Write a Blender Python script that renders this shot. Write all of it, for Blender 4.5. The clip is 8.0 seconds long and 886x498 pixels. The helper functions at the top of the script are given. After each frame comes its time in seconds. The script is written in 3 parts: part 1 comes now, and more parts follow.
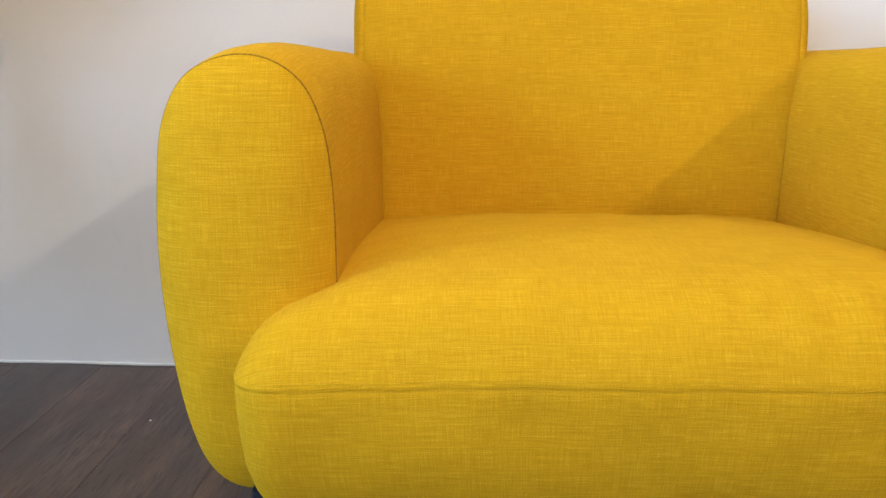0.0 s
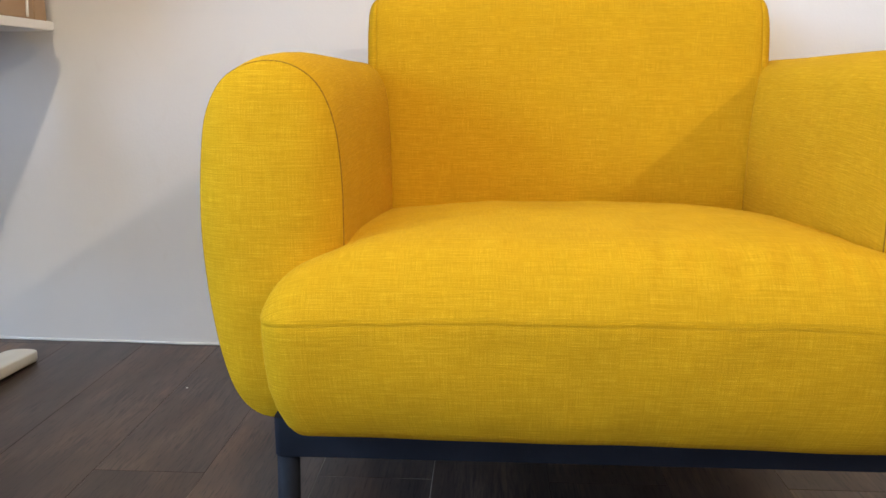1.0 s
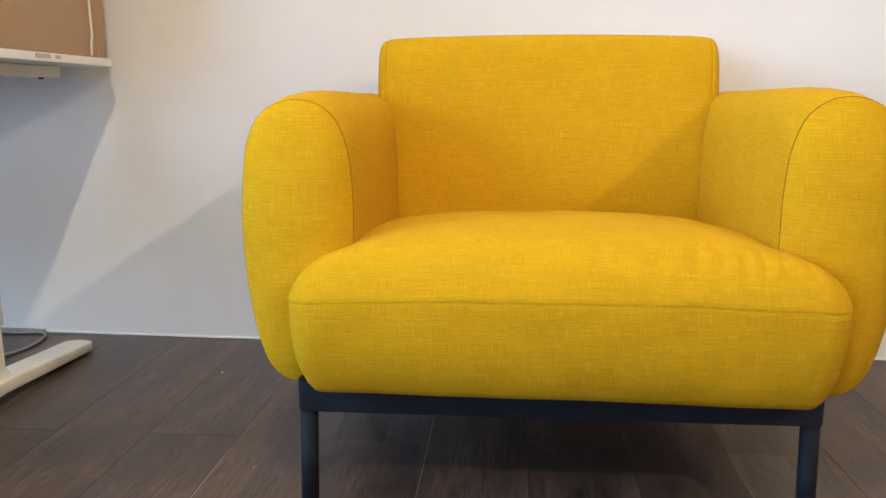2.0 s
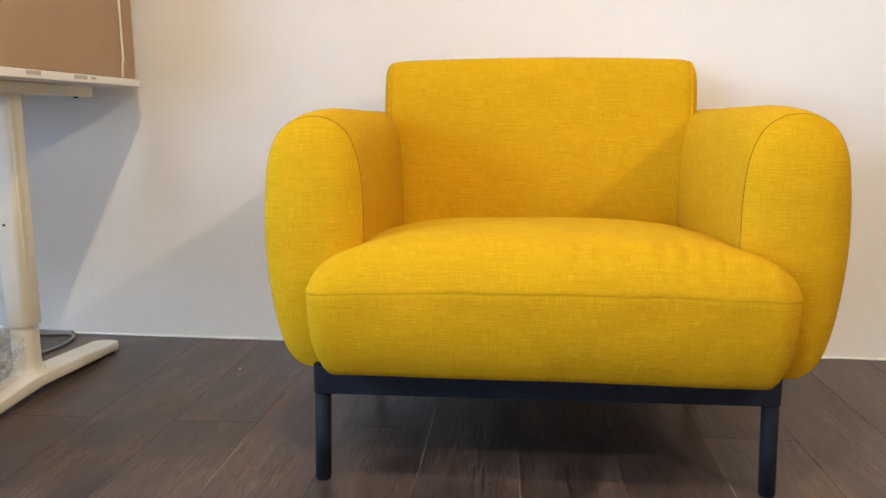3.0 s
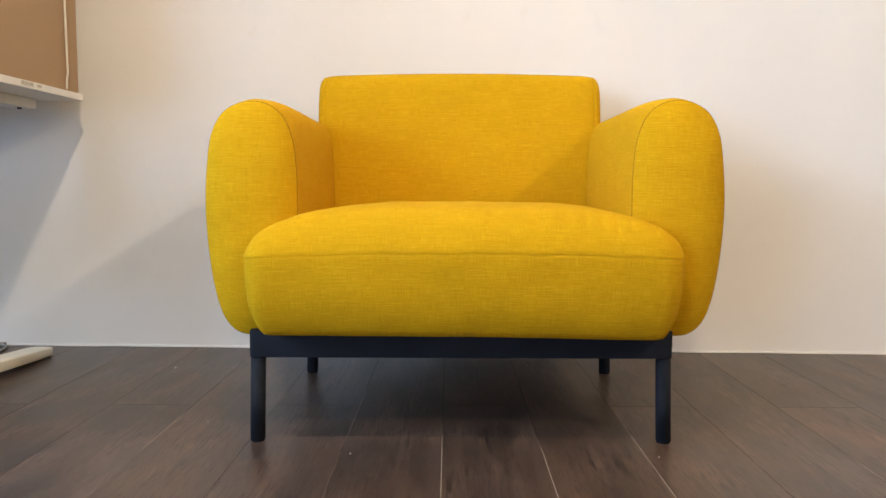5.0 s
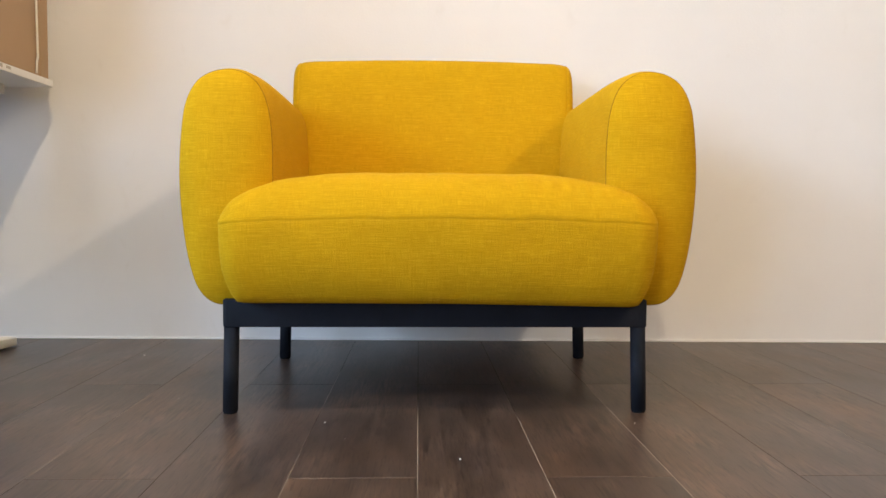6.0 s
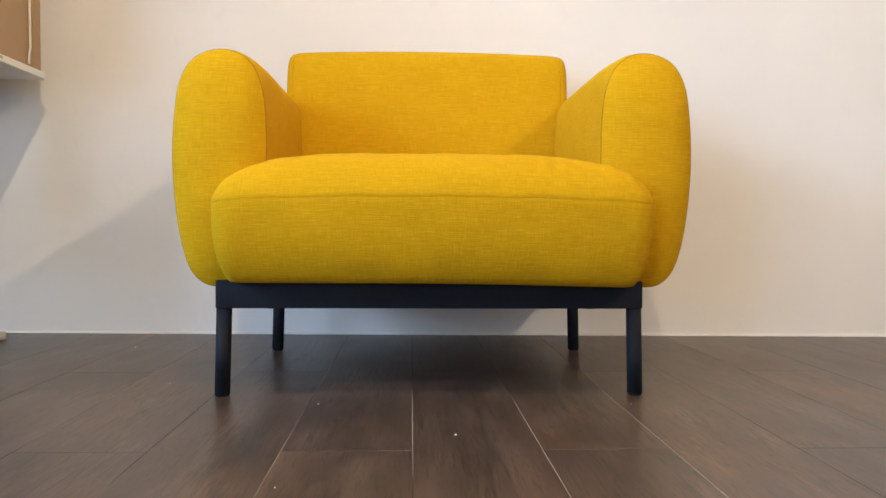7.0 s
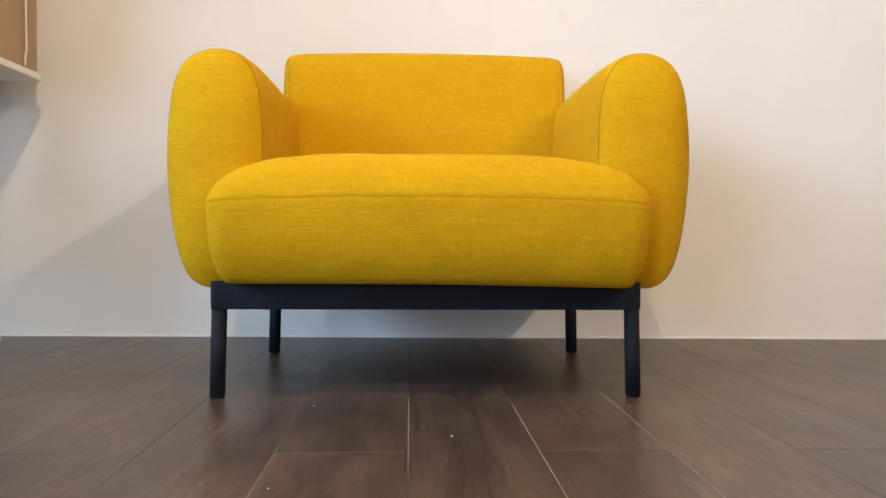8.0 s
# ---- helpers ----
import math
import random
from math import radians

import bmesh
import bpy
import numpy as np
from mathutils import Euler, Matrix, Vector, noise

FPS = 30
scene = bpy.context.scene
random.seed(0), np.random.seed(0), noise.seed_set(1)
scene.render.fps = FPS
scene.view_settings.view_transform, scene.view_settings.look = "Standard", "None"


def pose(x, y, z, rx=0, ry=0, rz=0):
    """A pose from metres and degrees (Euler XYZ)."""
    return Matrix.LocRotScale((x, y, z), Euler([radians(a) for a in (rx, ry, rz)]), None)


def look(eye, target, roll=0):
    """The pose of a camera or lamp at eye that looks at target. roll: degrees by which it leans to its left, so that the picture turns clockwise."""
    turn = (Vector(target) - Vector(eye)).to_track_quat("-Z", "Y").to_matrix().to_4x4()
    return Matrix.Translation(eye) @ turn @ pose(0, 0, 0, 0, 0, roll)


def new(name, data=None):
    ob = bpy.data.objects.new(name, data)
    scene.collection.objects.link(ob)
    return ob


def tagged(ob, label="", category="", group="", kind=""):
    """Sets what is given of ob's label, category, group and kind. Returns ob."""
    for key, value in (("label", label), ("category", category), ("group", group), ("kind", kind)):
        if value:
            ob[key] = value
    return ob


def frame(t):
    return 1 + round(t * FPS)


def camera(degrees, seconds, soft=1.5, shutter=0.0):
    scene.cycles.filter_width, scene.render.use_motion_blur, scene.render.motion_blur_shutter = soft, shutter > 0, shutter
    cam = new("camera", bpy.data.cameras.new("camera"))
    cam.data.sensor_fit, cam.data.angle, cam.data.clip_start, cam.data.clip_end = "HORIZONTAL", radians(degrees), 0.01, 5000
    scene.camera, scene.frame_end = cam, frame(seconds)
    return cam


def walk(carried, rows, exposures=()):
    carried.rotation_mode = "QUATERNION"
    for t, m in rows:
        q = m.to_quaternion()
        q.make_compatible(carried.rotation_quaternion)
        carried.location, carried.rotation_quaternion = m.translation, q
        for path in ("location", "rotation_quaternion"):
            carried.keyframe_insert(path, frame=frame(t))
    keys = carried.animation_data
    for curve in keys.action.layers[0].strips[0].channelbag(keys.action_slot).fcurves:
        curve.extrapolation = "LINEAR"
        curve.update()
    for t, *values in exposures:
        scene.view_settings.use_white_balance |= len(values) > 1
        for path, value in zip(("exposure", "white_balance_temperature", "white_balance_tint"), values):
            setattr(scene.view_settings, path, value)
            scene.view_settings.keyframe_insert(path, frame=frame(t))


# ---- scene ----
cam = camera(59.0, 8.0)
PATH = [
    (0, (-0.189, -0.721, 0.637), (-0.23, 1.225, 0.18), 0.1),
    (0.5, (-0.157, -0.781, 0.618), (-0.237, 1.169, 0.179), 0.1),
    (1, (-0.137, -0.899, 0.624), (-0.248, 1.053, 0.203), -0.0),
    (1.5, (-0.093, -1.033, 0.64), (-0.229, 0.922, 0.239), -0.1),
    (2, (-0.075, -1.15, 0.648), (-0.237, 0.807, 0.27), -0.1),
    (2.2, (-0.068, -1.189, 0.64), (-0.241, 0.77, 0.274), -0.1),
    (3.3, (-0.034, -1.331, 0.647), (-0.211, 0.636, 0.33), -0.1),
    (3.5, (-0.018, -1.348, 0.618), (-0.185, 0.622, 0.316), -0.0),
    (4, (-0.01, -1.419, 0.549), (-0.133, 0.559, 0.284), 0.0),
    (4.5, (-0.013, -1.445, 0.52), (-0.078, 0.542, 0.301), 0.1),
    (4.7, (-0.019, -1.454, 0.511), (-0.063, 0.535, 0.314), 0.1),
    (5.8, (-0.026, -1.477, 0.405), (0.025, 0.52, 0.306), 0.3),
    (6, (-0.033, -1.473, 0.382), (0.029, 0.524, 0.287), 0.3),
    (6.5, (-0.038, -1.468, 0.34), (0.036, 0.529, 0.273), 0.3),
    (7, (-0.036, -1.466, 0.315), (0.044, 0.531, 0.262), 0.3),
    (7.5, (-0.035, -1.465, 0.309), (0.047, 0.533, 0.262), 0.3),
    (8, (-0.031, -1.457, 0.306), (0.051, 0.541, 0.267), 0.3),
]
walk(cam, [(t, look(eye, target, roll)) for t, eye, target, roll in PATH], [(0, -0.08, 5930, 10), (1, -0.05, 5975, 10), (2.2, -0.02, 6140, 10), (3.6, 0.0, 6450, 10), (5, 0.0, 6500, 10), (8, 0.0, 6500, 10)])

# ---- light ----
world = bpy.data.worlds.new("sky")
world.use_nodes = True
scene.world = world
wn = world.node_tree.nodes
sky = wn.new("ShaderNodeTexSky")
sky.sky_type, sky.sun_disc = "NISHITA", False
sky.sun_elevation, sky.sun_rotation = radians(40), radians(60)
wn["Background"].inputs["Strength"].default_value = 0.12
world.node_tree.links.new(sky.outputs["Color"], wn["Background"].inputs["Color"])

CEILING_Z = 2.46
WARM = (1.0, 0.82, 0.60)
COOL = (0.55, 0.745, 1.0)
BLUE = (0.53, 0.71, 1.0)


def lamp(name, kind, m, power, colour, size, size_y=0.0):
    data = bpy.data.lights.new(name, kind)
    data.energy, data.color = power, colour
    if kind == "AREA":
        data.shape = "RECTANGLE" if size_y else "DISK"
        data.size = size
        if size_y:
            data.size_y = size_y
    else:
        data.shadow_soft_size = size
    ob = new(name, data)
    ob.matrix_world = m
    return ob


LAMPS = [(4.84, -2.2, 38.0), (2.31, -2.2, 162.0), (-0.22, -1.05, 90.0)]
for lx, ly, power in LAMPS:
    lamp("downlight_bulb", "POINT", pose(lx, ly, CEILING_Z - 0.07), power, WARM, 0.03)
lamp("door_daylight", "AREA", look((-2.70, -4.28, 1.00), (-0.6, 0.7, 0.6)), 74.0, BLUE, 1.4, 1.5)
lamp("window_daylight", "AREA", look((-3.58, -1.45, 1.70), (-0.3, 0.2, 0.8)), 108.0, COOL, 1.5, 1.0)


# ---- materials ----
def material(name, rough=0.6, metal=0.0, spec=0.5):
    mat = bpy.data.materials.new(name)
    mat.use_nodes = True
    b = mat.node_tree.nodes["Principled BSDF"]
    b.inputs["Roughness"].default_value = rough
    b.inputs["Metallic"].default_value = metal
    b.inputs["Specular IOR Level"].default_value = spec
    return mat, mat.node_tree.nodes, mat.node_tree.links, b


def mapped(n, l, source, scale, rot=(0, 0, 0)):
    tc = n.new("ShaderNodeTexCoord")
    mp = n.new("ShaderNodeMapping")
    mp.inputs["Scale"].default_value = scale
    mp.inputs["Rotation"].default_value = rot
    l.new(tc.outputs[source], mp.inputs["Vector"])
    return mp.outputs["Vector"]


def noise_of(n, l, vec, scale=1.0, detail=2.0, rough=0.5, distort=0.0):
    t = n.new("ShaderNodeTexNoise")
    t.inputs["Scale"].default_value = scale
    t.inputs["Detail"].default_value = detail
    t.inputs["Roughness"].default_value = rough
    t.inputs["Distortion"].default_value = distort
    l.new(vec, t.inputs["Vector"])
    return t.outputs["Fac"]


def ramp(n, l, fac, stops):
    r = n.new("ShaderNodeValToRGB")
    while len(r.color_ramp.elements) < len(stops):
        r.color_ramp.elements.new(0.5)
    for e, (p, c) in zip(r.color_ramp.elements, stops):
        e.position, e.color = p, (*c, 1)
    l.new(fac, r.inputs["Fac"])
    return r.outputs["Color"]


def mix(n, l, fac, a, b, mode="MIX"):
    m = n.new("ShaderNodeMix")
    m.data_type, m.blend_type = "RGBA", mode
    for sock, v in ((m.inputs[0], fac), (m.inputs[6], a), (m.inputs[7], b)):
        if isinstance(v, (int, float)):
            sock.default_value = v
        elif isinstance(v, tuple):
            sock.default_value = (*v, 1)
        else:
            l.new(v, sock)
    return m.outputs[2]


def arith(n, l, op, a, b):
    m = n.new("ShaderNodeMath")
    m.operation = op
    for sock, v in ((m.inputs[0], a), (m.inputs[1], b)):
        if isinstance(v, (int, float)):
            sock.default_value = v
        else:
            l.new(v, sock)
    return m.outputs[0]


def bump(n, l, b, height, strength, distance):
    bp = n.new("ShaderNodeBump")
    bp.inputs["Strength"].default_value = strength
    bp.inputs["Distance"].default_value = distance
    l.new(height, bp.inputs["Height"])
    l.new(bp.outputs["Normal"], b.inputs["Normal"])


def fabric_material():
    """Mustard slub-weave upholstery; UV is in metres, u across, v up."""
    mat, n, l, b = material("mustard_weave", 0.92, 0, 0.05)
    across = noise_of(n, l, mapped(n, l, "UV", (38, 860, 1)), 1, 1)
    upright = noise_of(n, l, mapped(n, l, "UV", (840, 38, 1)), 1, 1)
    slub_a = noise_of(n, l, mapped(n, l, "UV", (9, 560, 1)), 1, 2)
    slub_u = noise_of(n, l, mapped(n, l, "UV", (540, 9, 1)), 1, 2)
    knot = noise_of(n, l, mapped(n, l, "UV", (1000, 1000, 1)), 1, 0)
    blotch = noise_of(n, l, mapped(n, l, "UV", (9, 13, 1)), 1, 4)
    fine = arith(n, l, "ADD", arith(n, l, "MULTIPLY", across, 0.21), arith(n, l, "MULTIPLY", upright, 0.16))
    slub = arith(n, l, "ADD", arith(n, l, "MULTIPLY", slub_a, 0.17), arith(n, l, "MULTIPLY", slub_u, 0.07))
    tot = arith(n, l, "ADD", arith(n, l, "ADD", fine, slub), arith(n, l, "MULTIPLY", knot, 0.19))
    col = ramp(n, l, tot, [(0.22, (0.415, 0.224, 0.003)), (0.40, (0.580, 0.323, 0.006)), (0.565, (0.79, 0.49, 0.026))])
    shade = ramp(n, l, blotch, [(0.3, (0.93, 0.92, 0.90)), (0.7, (1.0, 1.0, 1.0))])
    l.new(mix(n, l, 1.0, col, shade, "MULTIPLY"), b.inputs["Base Color"])
    b.inputs["Sheen Weight"].default_value = 0.015
    b.inputs["Sheen Roughness"].default_value = 0.45
    b.inputs["Sheen Tint"].default_value = (1.0, 0.85, 0.45, 1)
    bump(n, l, b, tot, 0.8, 0.0022)
    return mat


def seam_material():
    mat, n, l, b = material("seam_thread", 0.9, 0, 0.2)
    f = noise_of(n, l, mapped(n, l, "Object", (300, 300, 300)), 1, 2)
    l.new(ramp(n, l, f, [(0.3, (0.20, 0.10, 0.005)), (0.7, (0.34, 0.18, 0.009))]), b.inputs["Base Color"])
    return mat


def steel_material():
    mat, n, l, b = material("black_powder_coat", 0.6, 0, 0.13)
    f = noise_of(n, l, mapped(n, l, "Object", (900, 900, 900)), 1, 2)
    g = noise_of(n, l, mapped(n, l, "Object", (12, 12, 12)), 1, 4)
    l.new(ramp(n, l, g, [(0.3, (0.010, 0.0118, 0.0165)), (0.7, (0.017, 0.0195, 0.027))]), b.inputs["Base Color"])
    l.new(ramp(n, l, g, [(0.3, (0.58,) * 3), (0.7, (0.72,) * 3)]), b.inputs["Roughness"])
    bump(n, l, b, f, 0.15, 0.0004)
    return mat


def wall_material(name, tone):
    mat, n, l, b = material(name, 0.82, 0, 0.3)
    big = noise_of(n, l, mapped(n, l, "Object", (1.7, 1.7, 1.7)), 1, 5, 0.55)
    mid = noise_of(n, l, mapped(n, l, "Object", (9, 9, 9)), 1, 4)
    fine = noise_of(n, l, mapped(n, l, "Object", (160, 160, 160)), 1, 3)
    scuff = noise_of(n, l, mapped(n, l, "Object", (14, 14, 9)), 1, 4, 0.6, 0.6)
    lo = tuple(c * 0.93 for c in tone)
    col = ramp(n, l, big, [(0.3, lo), (0.7, tone)])
    dirt = ramp(n, l, scuff, [(0.62, (1, 1, 1)), (0.85, (0.95, 0.94, 0.925))])
    l.new(mix(n, l, 1.0, col, dirt, "MULTIPLY"), b.inputs["Base Color"])
    h = arith(n, l, "ADD", arith(n, l, "MULTIPLY", fine, 0.25), mid)
    bump(n, l, b, h, 0.35, 0.004)
    return mat


def plank_material():
    """Dark smoked-oak vinyl planks, grain along y, each plank differing."""
    mat, n, l, b = material("smoked_oak_vinyl", 0.4, 0, 0.46)
    info = n.new("ShaderNodeObjectInfo")
    tc = n.new("ShaderNodeTexCoord")
    sc = n.new("ShaderNodeVectorMath")
    sc.operation = "SCALE"
    sc.inputs[0].default_value = (3.1, 7.7, 1.0)
    l.new(arith(n, l, "MULTIPLY", info.outputs["Random"], 17.0), sc.inputs["Scale"])
    add = n.new("ShaderNodeVectorMath")
    l.new(tc.outputs["Object"], add.inputs[0])
    l.new(sc.outputs[0], add.inputs[1])

    def scaled(s):
        mp = n.new("ShaderNodeMapping")
        mp.inputs["Scale"].default_value = s
        l.new(add.outputs[0], mp.inputs["Vector"])
        return mp.outputs["Vector"]

    fibre = noise_of(n, l, scaled((300, 22, 300)), 1, 2, 0.6)
    figure = noise_of(n, l, scaled((14, 3.0, 14)), 1, 5, 0.55)
    cloud = noise_of(n, l, scaled((7, 4.5, 7)), 1, 4)
    patch = noise_of(n, l, scaled((11, 7.0, 11)), 1, 2)
    pore = noise_of(n, l, scaled((330, 26, 330)), 1, 2, 0.5, 0.4)
    vein = noise_of(n, l, scaled((135, 8, 135)), 1, 3, 0.6, 1.1)
    base = ramp(n, l, figure, [(0.27, (0.040, 0.0285, 0.0240)), (0.5, (0.073, 0.0510, 0.0420)), (0.76, (0.122, 0.0850, 0.0685))])
    rough_grain = mix(n, l, 1.0, ramp(n, l, fibre, [(0.36, (0.83, 0.83, 0.83)), (0.64, (1.16, 1.155, 1.15))]), ramp(n, l, vein, [(0.38, (0.48, 0.48, 0.49)), (0.48, (1.03, 1.03, 1.03)), (0.62, (1.42, 1.37, 1.29))]), "MULTIPLY")
    mask = ramp(n, l, patch, [(0.42, (0.10,) * 3), (0.64, (0.95,) * 3)])
    grain = mix(n, l, mask, (0.94, 0.93, 0.92), rough_grain)
    warm = ramp(n, l, cloud, [(0.3, (0.80, 0.81, 0.83)), (0.5, (1.0, 0.97, 0.92)), (0.72, (1.28, 1.13, 0.95))])
    tone = ramp(n, l, info.outputs["Random"], [(0.0, (0.90, 0.91, 0.94)), (0.5, (1.02, 1.01, 1.00)), (1.0, (1.17, 1.10, 1.01))])
    c = mix(n, l, 1.0, mix(n, l, 1.0, base, grain, "MULTIPLY"), mix(n, l, 1.0, warm, tone, "MULTIPLY"), "MULTIPLY")
    pores = ramp(n, l, pore, [(0.56, (1, 1, 1)), (0.68, (0.50, 0.48, 0.47))])
    l.new(mix(n, l, 1.0, c, pores, "MULTIPLY"), b.inputs["Base Color"])
    l.new(ramp(n, l, cloud, [(0.3, (0.33,) * 3), (0.75, (0.38,) * 3)]), b.inputs["Roughness"])
    bump(n, l, b, fibre, 0.12, 0.0008)
    return mat


def plain_material(name, dark, light, rough=0.6, metal=0.0, scale=(20, 20, 20), bumps=0.15, spec=0.5):
    mat, n, l, b = material(name, rough, metal, spec)
    f = noise_of(n, l, mapped(n, l, "Object", scale), 1, 5, 0.6)
    g = noise_of(n, l, mapped(n, l, "Object", tuple(12 * s for s in scale)), 1, 2)
    l.new(ramp(n, l, f, [(0.3, dark), (0.7, light)]), b.inputs["Base Color"])
    bump(n, l, b, g, bumps, 0.001)
    return mat


def film_material():
    mat, n, l, b = material("clear_plastic_film", 0.08, 0, 0.9)
    b.inputs["Base Color"].default_value = (0.9, 0.93, 0.96, 1)
    f = noise_of(n, l, mapped(n, l, "Object", (60, 60, 60)), 1, 4, 0.6, 1.0)
    l.new(ramp(n, l, f, [(0.38, (0.05,) * 3), (0.72, (0.42,) * 3)]), b.inputs["Alpha"])
    bump(n, l, b, f, 0.8, 0.01)
    return mat


FABRIC = fabric_material()
SEAM = seam_material()
SOFT_SEAM = plain_material("fabric_fold", (0.44, 0.25, 0.009), (0.56, 0.325, 0.012), 0.9, spec=0.1)
STEEL = steel_material()
WALL = wall_material("white_plaster", (0.84, 0.82, 0.79))
CEILING = wall_material("ceiling_paint", (0.70, 0.69, 0.67))
BEIGE = wall_material("beige_plaster", (0.37, 0.30, 0.225))
PLANK = plank_material()
JOINT, jn, jl, jb = material("joint_dust", 0.9, 0, 0.2)
# dust has gathered in the joints of one well-trodden spot
spot = jn.new("ShaderNodeVectorMath")
spot.operation = "DISTANCE"
jl.new(mapped(jn, jl, "Object", (1, 0.8, 1)), spot.inputs[0])
spot.inputs[1].default_value = (0.06, -0.34, 0)
dusty = arith(jn, jl, "SUBTRACT", noise_of(jn, jl, mapped(jn, jl, "Object", (4.1, 2.3, 2.3)), 1, 3), arith(jn, jl, "MULTIPLY", spot.outputs["Value"], 0.22))
jl.new(ramp(jn, jl, dusty, [(0.36, (0.060, 0.044, 0.036)), (0.50, (0.46, 0.41, 0.35))]), jb.inputs["Base Color"])
GLIDE = plain_material("dark_rubber", (0.010, 0.010, 0.011), (0.018, 0.018, 0.019), 0.85, spec=0.2)
LINING = plain_material("black_lining_cloth", (0.012, 0.012, 0.013), (0.022, 0.022, 0.024), 0.95)
WHITE_STEEL = plain_material("white_powder_coat", (0.66, 0.62, 0.52), (0.74, 0.70, 0.60), 0.45, 0, (8, 8, 8), 0.1)
LAMINATE = plain_material("white_laminate", (0.72, 0.70, 0.67), (0.78, 0.76, 0.73), 0.4, 0, (6, 6, 6), 0.05)
SCUFFED = plain_material("scuffed_chipboard_edge", (0.36, 0.32, 0.27), (0.56, 0.52, 0.46), 0.9, 0, (90, 90, 90), 0.4)
BROWN = plain_material("brown_cardboard", (0.325, 0.208, 0.117), (0.37, 0.24, 0.138), 0.75, 0, (3, 3, 3), 0.2)
TAPE = plain_material("yellowed_tape", (0.60, 0.55, 0.40), (0.70, 0.65, 0.52), 0.5, 0, (25, 25, 25), 0.1)
CORD = plain_material("white_cord", (0.70, 0.67, 0.60), (0.78, 0.75, 0.68), 0.6)
GREY_CABLE = plain_material("grey_cable", (0.22, 0.21, 0.20), (0.30, 0.29, 0.28), 0.55)
SPECK = plain_material("pale_grit", (0.7, 0.68, 0.62), (0.85, 0.83, 0.78), 0.8)
FILM = film_material()


# ---- mesh helpers ----
def part(name, bm, mat, parent=None, label=""):
    """Link a bmesh, or ready mesh data, as one object."""
    if isinstance(bm, bmesh.types.BMesh):
        me = bpy.data.meshes.new(name)
        bm.to_mesh(me)
        bm.free()
    else:
        me = bm
    if mat and not me.materials:
        me.materials.append(mat)
    ob = new(name, me)
    ob.parent = parent
    if label:
        ob["label"] = label
    return ob


def thing(name, label, category, at=(0, 0, 0), turn=0.0, group="", kind=""):
    ob = new(name)
    ob.empty_display_size = 0.1
    ob.matrix_world = pose(*at, 0, 0, turn)
    return tagged(ob, label, category, group, kind)


def smooth(me, angle=None):
    me.polygons.foreach_set("use_smooth", [True] * len(me.polygons))
    if angle:
        me.set_sharp_from_angle(angle=radians(angle))
    return me


def box(x0, x1, y0, y1, z0, z1, bevel=0.0, segments=2):
    bm = bmesh.new()
    bmesh.ops.create_cube(bm, size=1)
    for v in bm.verts:
        v.co = ((x0 + x1) / 2 + v.co.x * (x1 - x0), (y0 + y1) / 2 + v.co.y * (y1 - y0), (z0 + z1) / 2 + v.co.z * (z1 - z0))
    if bevel:
        bmesh.ops.bevel(bm, geom=bm.edges[:], offset=bevel, segments=segments, affect="EDGES", profile=0.5)
    return bm


def cylinder(radius, z0, z1, segments=32, bevel=0.0, lean=(0, 0), top_radius=None):
    bm = bmesh.new()
    bmesh.ops.create_cone(bm, cap_ends=True, segments=segments, radius1=radius, radius2=top_radius or radius, depth=z1 - z0)
    for v in bm.verts:
        f = 0.5 - v.co.z / (z1 - z0)
        v.co.z += (z0 + z1) / 2
        v.co.x += lean[0] * f
        v.co.y += lean[1] * f
    if bevel:
        rims = [e for e in bm.edges if abs(e.verts[0].co.z - e.verts[1].co.z) < 1e-6]
        bmesh.ops.bevel(bm, geom=rims, offset=bevel, segments=2, affect="EDGES")
    for f in bm.faces:
        f.smooth = len(f.verts) == 4
    return bm


def moved(bm, m):
    bm.transform(m)
    return bm


def curve_points(control, count, closed=True):
    """A Catmull-Rom curve through control points, resampled at even arc length."""
    p = np.array(control, float)
    n = len(p)
    out = []
    for i in range(n if closed else n - 1):
        a, b, c, d = (p[(i + k) % n] if closed else p[min(max(i + k, 0), n - 1)] for k in (-1, 0, 1, 2))
        for t in np.linspace(0, 1, 24, endpoint=False):
            out.append(0.5 * (2 * b + (c - a) * t + (2 * a - 5 * b + 4 * c - d) * t * t + (3 * b - a - 3 * c + d) * t ** 3))
    if not closed:
        out.append(p[-1])
    return even(np.array(out), count, closed)


def even(pts, count, closed=True):
    q = np.vstack([pts, pts[:1]]) if closed else pts
    s = np.concatenate([[0], np.cumsum(np.linalg.norm(np.diff(q, axis=0), axis=1))])
    at = np.linspace(0, s[-1], count, endpoint=not closed)
    return np.stack([np.interp(at, s, q[:, k]) for k in range(q.shape[1])], 1)


